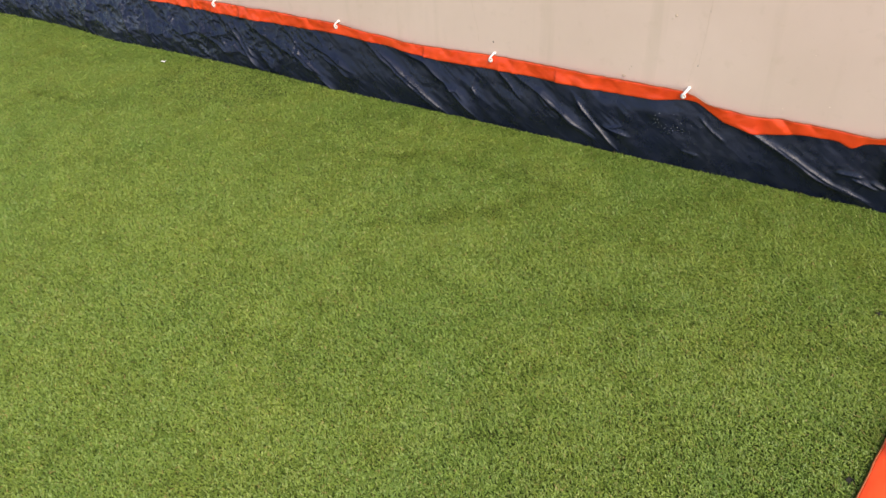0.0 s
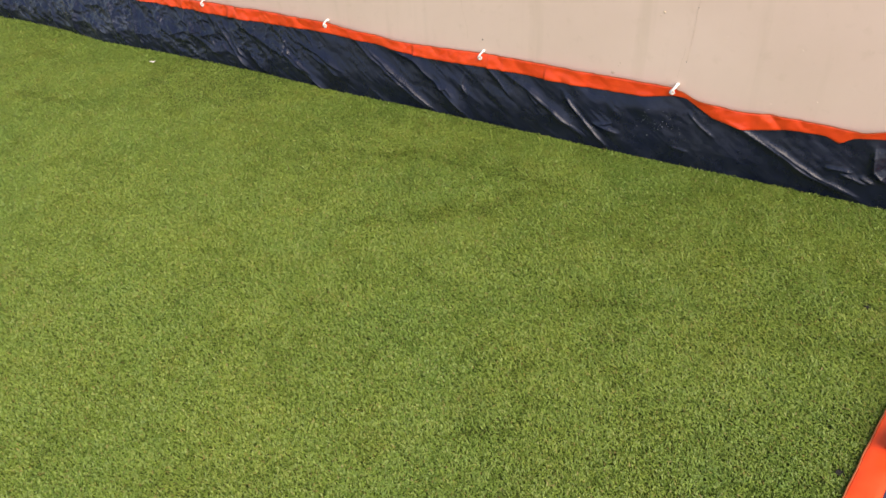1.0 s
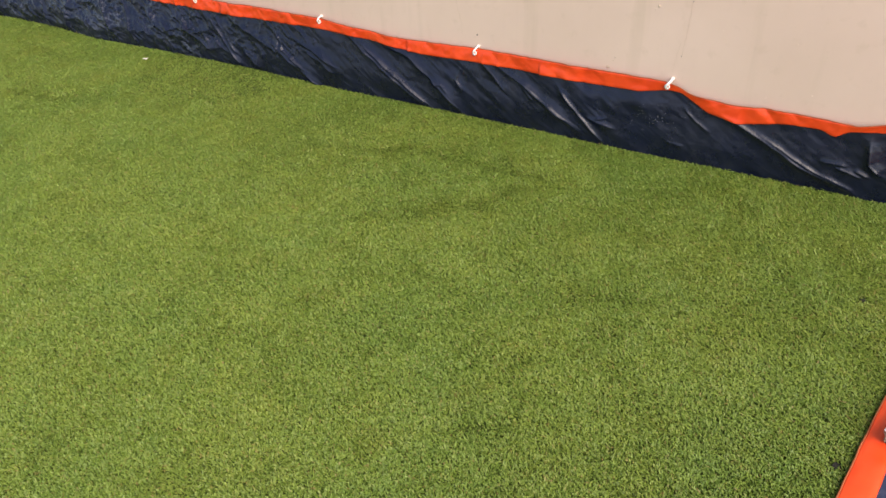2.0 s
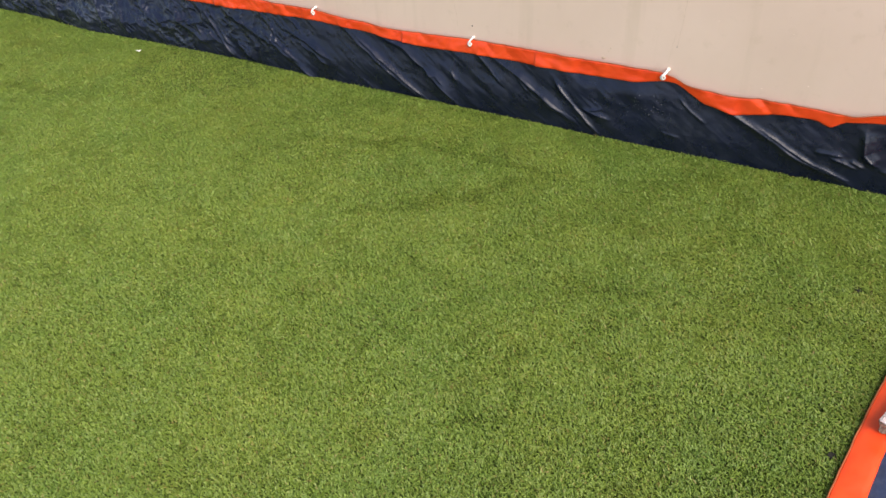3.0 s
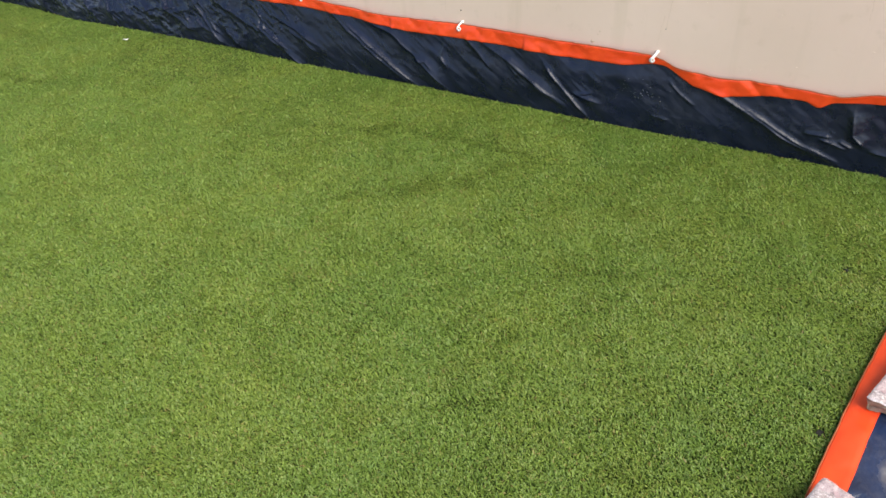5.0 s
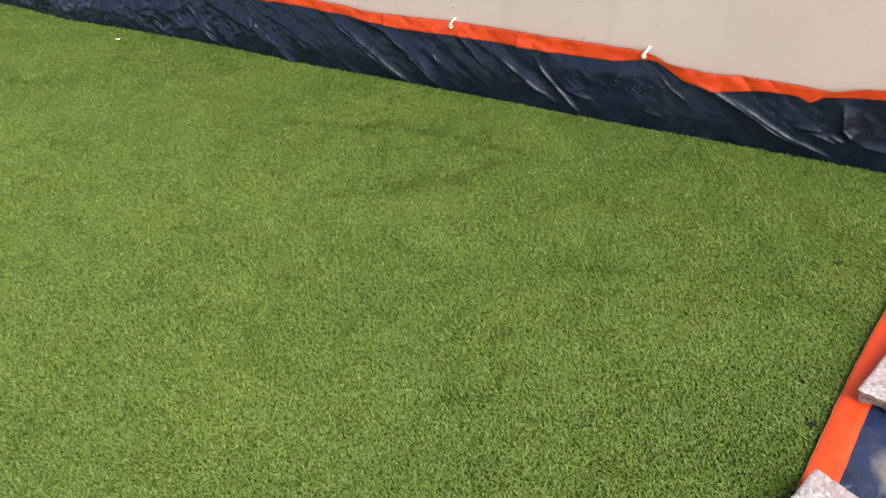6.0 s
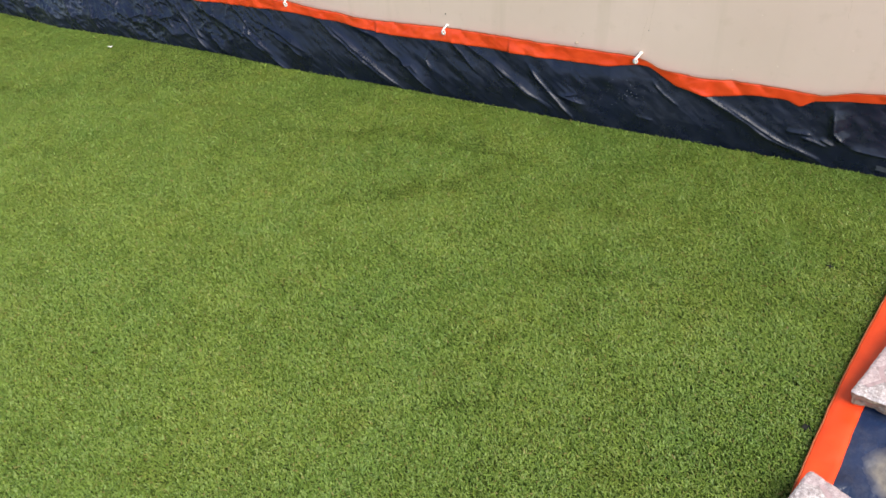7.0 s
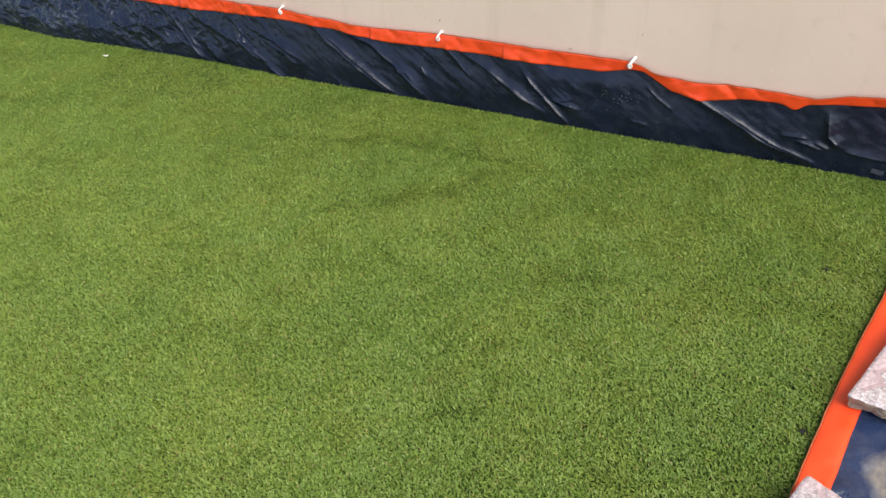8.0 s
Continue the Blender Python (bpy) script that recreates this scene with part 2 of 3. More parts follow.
backing = part("artificial_turf", box((LAWN_X0, LAWN_Y0, -PILE - 0.010), (LAWN_X1, -0.012, -PILE), 0.002), BACKING)
tagged(backing, "short green synthetic grass laid like a carpet against the wall", "artificial turf", kind="structure")


def value_noise(x, y, cell, seed):
    """Smooth noise from 0 to 1 over arrays of places."""
    r = np.random.RandomState(seed).rand(64, 64)
    u, v = x / cell + 500, y / cell + 500
    i, j = np.floor(u).astype(int), np.floor(v).astype(int)
    f, g = u - i, v - j
    f, g = f * f * (3 - 2 * f), g * g * (3 - 2 * g)
    i0, j0, i1, j1 = i % 64, j % 64, (i + 1) % 64, (j + 1) % 64
    return (r[i0, j0] * (1 - f) + r[i1, j0] * f) * (1 - g) + (r[i0, j1] * (1 - f) + r[i1, j1] * f) * g


def crease(x, y, x0, y0, x1, y1, wide):
    """1 along a line on the lawn, falling to 0 away from it."""
    dx, dy = x1 - x0, y1 - y0
    s = np.clip(((x - x0) * dx + (y - y0) * dy) / (dx * dx + dy * dy), 0, 1)
    return np.exp(-(((x - x0 - s * dx) ** 2 + (y - y0 - s * dy) ** 2) / wide ** 2))


CREASES = [(1.11, -0.49, 1.229, -0.395, 0.020), (1.229, -0.395, 1.285, -0.29, 0.015), (1.00, -0.58, 1.11, -0.49, 0.016),
           (1.53, -0.60, 1.51, -0.56, 0.014), (1.57, -0.575, 1.62, -0.55, 0.012), (1.50, -0.79, 1.55, -0.77, 0.012), (0.72, -0.355, 0.94, -0.255, 0.018),
           (1.50, -0.96, 1.55, -0.94, 0.012), (1.30, -0.24, 1.0, -0.26, 0.015), (-0.38, -0.48, -0.15, -0.45, 0.02)]
BARE = [(1.992, -0.362, 0.0105), (2.006, -0.760, 0.0110), (1.985, -0.79, 0.005), (2.012, -0.357, 0.006), (1.975, -0.35, 0.004)]


def pile(name, x, y, rs, wide, long):
    """Curled fibres rooted at x, y, as one mesh."""
    n = len(x)
    lay = 0.15 * (value_noise(x, y, 0.33, 3) - 0.5) + 0.9 * (value_noise(x, y, 0.06, 4) - 0.5) + 0.9 * (value_noise(x, y, 0.022, 5) - 0.5)
    wobble = 0.022 * (value_noise(x, y, 0.06, 21) - 0.5)
    ridge = 0.62 * sum(crease(x + wobble, y - wobble, *c) for c in CREASES) * (0.35 + 0.9 * value_noise(x, y, 0.016, 22))
    ridge = np.clip(ridge, 0, 1)
    wrinkle = ridge + 0.35 * np.clip(2.5 * (value_noise(x, y, 0.045, 23) * value_noise(x, y, 0.35, 24) - 0.36), 0, 1)
    near = np.clip((x + 1.0) / 2.0, 0, 1) * np.clip((-y - 0.1) / 0.85, 0, 1)
    turn = 3.35 + 2.2 * ridge + 1.4 * lay + rs.normal(0, 0.75 + 0.2 * near, n)
    lean = np.clip(1.33 - 0.62 * near + rs.normal(0, 0.24, n) + 0.32 * (value_noise(x, y, 0.08, 7) - 0.5) - 0.6 * np.clip(wrinkle, 0, 1), 0.05, 1.45)
    size = long * rs.uniform(0.7, 1.2, n) * (1 - 0.15 * np.clip(wrinkle, 0, 1))
    roll = rs.normal(0, 0.7, n)
    width = wide * rs.uniform(0.7, 1.25, n)
    ax, ay = np.cos(turn), np.sin(turn)
    sx, sy = -np.sin(turn + roll) * width / 2, np.cos(turn + roll) * width / 2
    verts = np.zeros((n, 6, 3), np.float32)
    reach, rise = size * np.sin(lean), size * np.cos(lean)
    z0 = -PILE - 0.001 + 0.003 * (value_noise(x, y, 0.25, 9) - 0.5) - 0.0015 * np.clip(wrinkle, 0, 1)
    bend = rs.normal(0, 0.6, n) * reach
    curl = rs.uniform(0.55, 1.0, n)
    for k, (along, up, w) in enumerate(((0, 0, 0.9), (0, 0, -0.9), (0.5, 0.85, 1.0), (0.5, 0.85, -1.0), (1.0, 1.0, 0.6), (1.0, 1.0, -0.6))):
        side = bend * (k in (2, 3)) - 0.4 * bend * (k > 3)
        verts[:, k, 0] = x + ax * reach * along - ay * side + sx * w
        verts[:, k, 1] = y + ay * reach * along + ax * side + sy * w
        verts[:, k, 2] = z0 + (rise + 0.0012) * up * (curl if k > 3 else 1.0)
    me = bpy.data.meshes.new(name)
    base = (np.arange(n) * 6)[:, None]
    loops = np.concatenate([base + np.array([0, 1, 3, 2]), base + np.array([2, 3, 5, 4])], 1).astype(np.int32).ravel()
    starts = ((np.arange(n) * 8)[:, None] + np.array([0, 4])).astype(np.int32).ravel()
    me.vertices.add(n * 6)
    me.vertices.foreach_set("co", verts.ravel())
    me.loops.add(n * 8)
    me.loops.foreach_set("vertex_index", loops)
    me.polygons.add(n * 2)
    me.polygons.foreach_set("loop_start", starts)
    me.polygons.foreach_set("use_smooth", np.ones(n * 2, bool))
    me.update(calc_edges=True)
    me.materials.append(BLADE)
    ob = new(name, me)
    ob.parent = backing
    return tagged(ob, "short curled green synthetic fibres", kind="stuff")


def rooted(rs, pitch, per, inside):
    """Places of fibres in tufts on a jittered grid of that pitch."""
    gx, gy = np.meshgrid(np.arange(LAWN_X0, LAWN_X1 - 0.004, pitch), np.arange(LAWN_Y0, -0.01, pitch))
    gx, gy = gx.ravel(), gy.ravel()
    keep = inside(gx, gy)
    gx, gy = gx[keep], gy[keep]
    x, y = np.repeat(gx, per), np.repeat(gy, per)
    x, y = x + rs.normal(0, pitch * 0.38, len(x)), y + rs.normal(0, pitch * 0.38, len(y))
    edge = np.interp(x, np.linspace(LAWN_X0, LAWN_X1, 200), [-foot(a) - 0.004 for a in np.linspace(LAWN_X0, LAWN_X1, 200)])
    rim = np.interp(y, np.linspace(LAWN_Y0, 0, 200), [edge_x(a) + 0.012 for a in np.linspace(LAWN_Y0, 0, 200)])
    ok = (y < edge) & (x < rim)
    for bx, by, br in BARE:
        ok &= (x - bx) ** 2 + (y - by) ** 2 > (br * rs.uniform(0.6, 1.25, len(x))) ** 2
    return x[ok], y[ok]


def middle(x, y):
    return (y > -0.66 * (x + 1.45)) & (y > -1.5) & (y > -0.98 - 0.6 * (2.15 - x))


# small burnt holes where the fibres are gone
for hx, hy, hr in ((1.993, -0.362, 0.0050), (2.006, -0.760, 0.0060), (2.011, -0.357, 0.0028)):
    bm = bmesh.new()
    bmesh.ops.create_circle(bm, cap_ends=True, segments=14, radius=hr)
    for v in bm.verts:
        v.co = Vector((hx, hy, -PILE + 0.0024)) + v.co * (1 + 0.5 * noise.noise(v.co * 400 + Vector((hx * 50, 0, 0))))
    part("burnt_hole", bm, CHAR, backing, "small blackened hole in the turf")

rs = np.random.RandomState(11)
pile("pile", *rooted(rs, 0.0047, 4, middle), rs, 0.0021, 0.0082)
pile("outer_pile", *rooted(rs, 0.0088, 4, lambda x, y: ~middle(x, y)), rs, 0.0032, 0.0105)


# ---- tarpaulin along the wall ----
HEM_TOP = [(-3, 0.18), (-2.0, 0.176), (-1.76, 0.165), (-1.5, 0.178), (-1.0, 0.18), (-0.74, 0.168), (-0.5, 0.178), (-0.25, 0.168), (0.0, 0.178), (0.264, 0.183),
           (0.497, 0.182), (0.604, 0.173), (0.784, 0.165), (0.90, 0.169), (1.002, 0.172), (1.187, 0.175), (1.354, 0.174), (1.50, 0.175), (1.53, 0.166),
           (1.556, 0.153), (1.655, 0.146), (1.724, 0.152), (1.825, 0.151), (1.90, 0.150), (1.96, 0.166), (2.03, 0.175), (2.3, 0.172), (2.5, 0.18), (3, 0.18)]
HEM_LOW = [(-3, 0.148), (-0.5, 0.147), (0.014, 0.147), (0.279, 0.150), (0.493, 0.155), (0.679, 0.147), (0.847, 0.136), (1.002, 0.140), (1.188, 0.141),
           (1.357, 0.141), (1.439, 0.145), (1.51, 0.158), (1.535, 0.156), (1.598, 0.121), (1.674, 0.110), (1.764, 0.128), (1.835, 0.130), (1.862, 0.119),
           (1.885, 0.137), (1.93, 0.145), (2.03, 0.156), (2.3, 0.14), (2.5, 0.148), (3, 0.148)]
top_line, low_line = curve(HEM_TOP, 0.008), curve(HEM_LOW, 0.007)


def hem_top(x):
    return top_line(x) + 0.006


def hem_low(x):
    return low_line(x) + 0.003


# folds in the sheet: points (x, z) along the crest, height, reach of the gentle upper side, reach of the steep lower side
FOLDS = [
    ([(0.585, 0.160), (0.743, 0.066), (0.875, -0.012)], 0.0075, 0.0075, 0.006),
    ([(0.622, 0.148), (0.771, 0.062), (0.892, -0.014)], 0.0070, 0.008, 0.0045),
    ([(0.700, 0.152), (0.796, 0.128), (0.875, 0.081), (0.982, -0.008)], 0.0095, 0.020, 0.009),
    ([(1.016, 0.152), (1.060, 0.118), (1.108, 0.077)], 0.0045, 0.009, 0.005),
    ([(1.050, 0.150), (1.145, 0.111), (1.224, 0.066), (1.308, 0.022)], 0.0070, 0.014, 0.009),
    ([(1.150, 0.104), (1.235, 0.056), (1.312, 0.014)], 0.0040, 0.005, 0.004),
    ([(1.144, 0.104), (1.176, 0.074)], 0.0030, 0.005, 0.004),
    ([(1.235, 0.128), (1.265, 0.095), (1.316, 0.047), (1.372, -0.004)], 0.0052, 0.005, 0.0065),
    ([(1.225, 0.148), (1.300, 0.118), (1.400, 0.112), (1.500, 0.126)], 0.0070, 0.030, 0.034),
    ([(1.310, 0.064), (1.395, 0.046)], 0.0035, 0.008, 0.006),
    ([(1.340, 0.062), (1.372, 0.070)], 0.0020, 0.005, 0.004),
    ([(1.546, 0.128), (1.577, 0.100), (1.612, 0.081)], 0.0028, 0.0045, 0.0035),
    ([(1.520, 0.040), (1.560, 0.036)], 0.0020, 0.005, 0.005),
    ([(1.615, 0.128), (1.668, 0.112), (1.748, 0.076), (1.812, 0.046), (1.936, 0.001)], 0.0062, 0.0065, 0.009),
    ([(1.700, 0.104), (1.775, 0.070), (1.850, 0.038), (1.925, 0.010)], 0.0035, 0.006, 0.004),
    ([(1.845, 0.066), (1.900, 0.066)], 0.0035, 0.006, 0.005),
    ([(1.876, 0.058), (1.905, 0.054), (1.935, 0.046)], 0.0050, 0.007, 0.005),
    ([(1.915, 0.062), (1.945, 0.050)], 0.0040, 0.005, 0.004),
    ([(1.930, 0.130), (1.940, 0.080), (1.965, 0.060)], 0.0080, 0.018, 0.008),
    ([(1.970, 0.052), (2.060, 0.044)], 0.0040, 0.012, 0.006),
    ([(2.050, 0.150), (2.250, 0.020)], 0.0110, 0.020, 0.010),
    ([(0.300, 0.098), (0.408, 0.040), (0.497, -0.012)], 0.0090, 0.013, 0.008),
    ([(0.330, 0.094), (0.395, 0.058), (0.440, 0.030)], 0.0045, 0.006, 0.0045),
    ([(0.120, 0.150), (0.230, 0.108), (0.325, 0.072)], 0.0120, 0.030, 0.014),
    ([(0.035, 0.150), (0.129, 0.050), (0.178, -0.008)], 0.0110, 0.011, 0.008),
    ([(0.070, 0.146), (0.152, 0.044)], 0.0060, 0.008, 0.006),
    ([(0.180, 0.070), (0.235, 0.020), (0.262, 0.004)], 0.0090, 0.020, 0.012),
    ([(0.380, 0.120), (0.470, 0.096), (0.560, 0.058)], 0.0060, 0.016, 0.008),
    ([(0.420, 0.092), (0.500, 0.070), (0.545, 0.040)], 0.0045, 0.010, 0.006),
    ([(0.270, 0.146), (0.262, 0.112)], 0.0035, 0.006, 0.006),
    ([(0.860, 0.068), (0.905, 0.070), (0.925, 0.052)], 0.0030, 0.008, 0.006),
    ([(0.965, 0.130), (0.952, 0.090), (0.972, 0.066)], 0.0030, 0.007, 0.006),
    ([(-0.170, 0.062), (-0.100, 0.082), (-0.020, 0.090)], 0.0090, 0.012, 0.010),
    ([(-0.110, 0.120), (-0.020, 0.066), (0.060, 0.030)], 0.0080, 0.014, 0.009),
    ([(-0.260, 0.130), (-0.200, 0.080), (-0.130, 0.056)], 0.0080, 0.014, 0.009),
    ([(-0.340, 0.110), (-0.318, 0.060), (-0.290, 0.004)], 0.0100, 0.012, 0.008),
    ([(-0.470, 0.130), (-0.443, 0.097), (-0.385, 0.010)], 0.0090, 0.012, 0.008),
    ([(-0.640, 0.140), (-0.650, 0.060), (-0.665, 0.002)], 0.0120, 0.016, 0.010),
    ([(-0.840, 0.130), (-0.801, 0.073), (-0.780, 0.000)], 0.0100, 0.012, 0.009),
    ([(-1.100, 0.140), (-1.080, 0.070), (-1.060, 0.000)], 0.0140, 0.022, 0.012),
    ([(-1.320, 0.150), (-1.200, 0.000)], 0.0140, 0.020, 0.014),
    ([(-1.600, 0.150), (-1.500, 0.000)], 0.0140, 0.020, 0.014),
    ([(-1.900, 0.150), (-1.750, 0.000)], 0.0140, 0.020, 0.014),
]
# small loose wrinkles where the sheet hangs slack
fold_rng = random.Random(31)
for k in range(100):
    x0 = fold_rng.uniform(-1.4, 0.5)
    z0, drop = fold_rng.uniform(0.045, 0.15), fold_rng.uniform(0.012, 0.05)
    x1 = x0 + drop * fold_rng.uniform(-0.6, 1.9)
    high = fold_rng.uniform(0.0012, 0.0042)
    FOLDS.append(([(x0, z0), ((x0 + x1) / 2 + fold_rng.uniform(-0.008, 0.008), z0 - drop * 0.5), (x1, z0 - drop)], high, high * 2.1, high * 1.5))


def cloth_out(x, z, top):
    """How far the wall tarpaulin stands out from the wall, over arrays; top: the height of its edge."""
    spots = np.linspace(-2.1, 2.8, 1226)
    base = np.interp(x, spots, [foot(a) for a in spots])
    h = np.clip(z / top, -0.2, 1.0)
    # it leans outwards from the hem to a third of its height, and hangs steeply below that
    slope = -0.16 * np.log(np.exp(-(1 - h) / 0.74 / 0.16) + np.exp(-1 / 0.16)) - 0.0003
    out = 0.006 + (base + 0.004 - 0.006) * (slope - 0.12 * slope * (1 - slope))
    out -= 0.004 * np.clip((0.28 - h) / 0.28, 0, 1)
    wx, wz = x + 0.0035 * (value_noise(x, z, 0.045, 61) - 0.5), z + 0.0035 * (value_noise(x, z, 0.04, 62) - 0.5)
    for points, high, soft, steep in FOLDS:
        high, pinch = high * (0.8 if points[0][0] < 0.05 else 1.0), 0.4 if steep < 0.015 else 0.0
        lo, hi = min(p[0] for p in points) - 0.12, max(p[0] for p in points) + 0.12
        near = (x > lo) & (x < hi)
        if not near.any():
            continue
        px, pz = wx[near], wz[near]
        best = np.full(px.shape, 9.0)
        side = np.zeros(px.shape)
        along = np.zeros(px.shape)
        spans = list(zip(points, points[1:]))
        for k, ((x0, z0), (x1, z1)) in enumerate(spans):
            dx, dz = x1 - x0, z1 - z0
            ll = dx * dx + dz * dz
            s = np.clip(((px - x0) * dx + (pz - z0) * dz) / ll, 0, 1)
            ox, oz = px - x0 - s * dx, pz - z0 - s * dz
            d = np.hypot(ox, oz)
            closer = d < best
            side = np.where(closer, np.where(dx * oz - dz * ox > 0, 1.0, -1.0), side)
            along = np.where(closer, (k + s) / len(spans), along)
            best = np.where(closer, d, best)
        reach = np.where(side > 0, soft, steep)
        fade = np.clip(along / 0.22, 0.15, 1) * np.clip((1.06 - along) / 0.22, 0.15, 1)
        vary = 0.65 + 0.7 * value_noise(px, pz, 0.03, 63)
        # a pinched crest: falls off steeply beside the line, then gently
        out[near] += high * fade * vary * ((1 - pinch) * np.exp(-(best / reach) ** 2) + pinch * np.exp(-best / (0.45 * reach)))
        if steep > 0.015:
            continue
        out[near] += min(0.0014, 0.25 * high) * fade * vary * np.exp(-(best / 0.0022) ** 2)
    loose = np.clip((0.62 - x) / 0.6, 0.10, 1) * np.clip(1.25 - np.abs(h - 0.5) * 1.6, 0.1, 1)
    rough = np.abs(value_noise(x + 0.8 * z, z - 0.25 * x, 0.055, 64) - 0.5) + 0.5 * np.abs(value_noise(x + 1.2 * z, z - 0.4 * x, 0.024, 65) - 0.5)
    rough += 0.10 * np.abs(value_noise(x - 0.6 * z, z, 0.012, 66) - 0.5)
    out += loose * 0.021 * (0.26 - rough)
    # long slanting pleats, strongest where the sheet is pulled sideways
    across, down = 0.53 * x + 0.85 * z, 0.85 * x - 0.53 * z
    pulled = np.clip((x + 0.1) / 0.4, 0.3, 1) * np.clip((1.62 - x) / 0.25, 0.35, 1) * np.clip(1.2 - 0.5 * h, 0, 1)
    out += pulled * 0.0045 * (value_noise(across, 0.28 * down, 0.024, 75) - 0.5)
    out -= pulled * 0.0024 * np.abs(value_noise(across, 0.16 * down, 0.011, 76) - 0.5)
    out += 0.0030 * (value_noise(x + 0.9 * z, z, 0.06, 67) - 0.5) + 0.0012 * (value_noise(x + z, z - 0.3 * x, 0.018, 68) - 0.5)
    return np.maximum(out, 0.004)


def sheet_out(x, z):
    return float(cloth_out(np.array([x]), np.array([z]), np.array([max(hem_top(x), 0.05)]))[0])


def wall_tarpaulin():
    ROWS = 104
    xs = np.concatenate([np.arange(-2.05, -0.3, 0.003), np.arange(-0.3, 2.15, 0.0014), np.arange(2.15, 2.75, 0.003)])
    cols = len(xs)
    lows, tops = np.array([hem_low(x) for x in xs]), np.array([hem_top(x) for x in xs])
    zs = -PILE + (lows + 0.008 + PILE)[:, None] * np.linspace(0, 1, ROWS)[None, :]
    gx, gt = np.repeat(xs, ROWS), np.repeat(tops, ROWS)
    gz = zs.ravel()
    out = cloth_out(gx, gz, gt)

    base = tagged(new("wall_tarpaulin"), "dark navy tarpaulin with an orange hem hung low along the wall", "tarpaulin")
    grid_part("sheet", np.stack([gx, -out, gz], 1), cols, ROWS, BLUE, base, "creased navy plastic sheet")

    # hem: a doubled strip, its profile runs from behind the top, over the edge, down the front and back under
    steps = np.array([(1.0, -0.0005), (1.01, 0.0010), (0.99, 0.0021), (0.88, 0.0024), (0.76, 0.0024), (0.64, 0.0024), (0.52, 0.0024), (0.40, 0.0024),
                      (0.28, 0.0024), (0.16, 0.0024), (0.04, 0.0023), (0.0, 0.0012), (0.01, 0.0002)])
    n = len(steps)
    s, off = np.tile(steps[:, 0], cols), np.tile(steps[:, 1], cols)
    hx, lo, hi = np.repeat(xs, n), np.repeat(lows, n), np.repeat(tops, n)
    hz = lo + (hi - lo) * s
    wave = 0.007 * (value_noise(hx, hz, 0.11, 71) - 0.5) + 0.006 * np.abs(value_noise(hx + hz, hz - 0.2 * hx, 0.05, 72) - 0.5) + 0.003 * np.abs(value_noise(hx - hz, hz, 0.02, 73) - 0.5)
    lip = 0.004 * np.clip(2 * value_noise(hx, 0 * hx, 0.14, 74) - 1, 0, 1) * s
    # past each welded seam the strip lies flatter for a hand's width
    for seam in SEAMS:
        past = hx - seam
        begun = np.clip(past / 0.006, 0, 1)
        lip = lip + 0.0045 * begun * (1 - s) * np.exp(-(past / 0.09) ** 2)
    hy = -(0.7 * cloth_out(hx, hz, hi) + 0.3 * cloth_out(hx, lo, hi) + off + wave * (0.3 + s) + lip)
    grid_part("hem", np.stack([hx, hy, hz], 1), cols, n, ORANGE, base, "bright orange folded hem")
    # a thin brown tube draws the dark shade line between hem and wall
    edge_run = [(hx[i * n + 1], hy[i * n + 1] - 0.0004, hz[i * n + 1] + 0.0004) for i in range(0, cols, 3)]
    smooth(part("edge_line", tube(edge_run, 0.0011, 6), BROWN, base, "thin dark brown line for the gap's shade along the hem's edge"))
    bm = sheet(8, 4, lambda i, j: (2.036 + 0.0035 * i, -sheet_out(2.036 + 0.0035 * i, 0.010 + 0.004 * j) - 0.0016, 0.010 + 0.004 * j + 0.0008 * math.sin(i)))
    part("patch", bm, RUBBED, base, "small worn grey patch at the foot")
    bm = bmesh.new()
    r = random.Random(5)
    for k in range(40):
        x, z = r.gauss(1.47, 0.030), r.gauss(0.092, 0.014)
        size = r.uniform(0.0004, 0.0009)
        y = -sheet_out(x, z) - 0.0012
        bm.faces.new([bm.verts.new((x + size * math.cos(a), y, z + size * math.sin(a))) for a in (0.3, 1.7, 2.9, 4.1, 5.2)])
    tagged(part("paint_specks", bm, SPLASH, base, "pale specks of splashed paint"), kind="stuff")
    for x in EYELETS:
        z = hem_top(x) - 0.009
        part("eyelet", ring((x, -sheet_out(x, z) - 0.0085, z), 0.0050, 0.0016), WHITE, base, "white plastic eyelet")
    return base


SEAMS = [-0.9, -0.35, 0.105, 0.794, 1.184]
EYELETS = [-1.98, -1.5, -1.0, -0.5, 0.0, 0.497, 1.005, 1.503, 2.06, 2.5]
wall_tarpaulin()


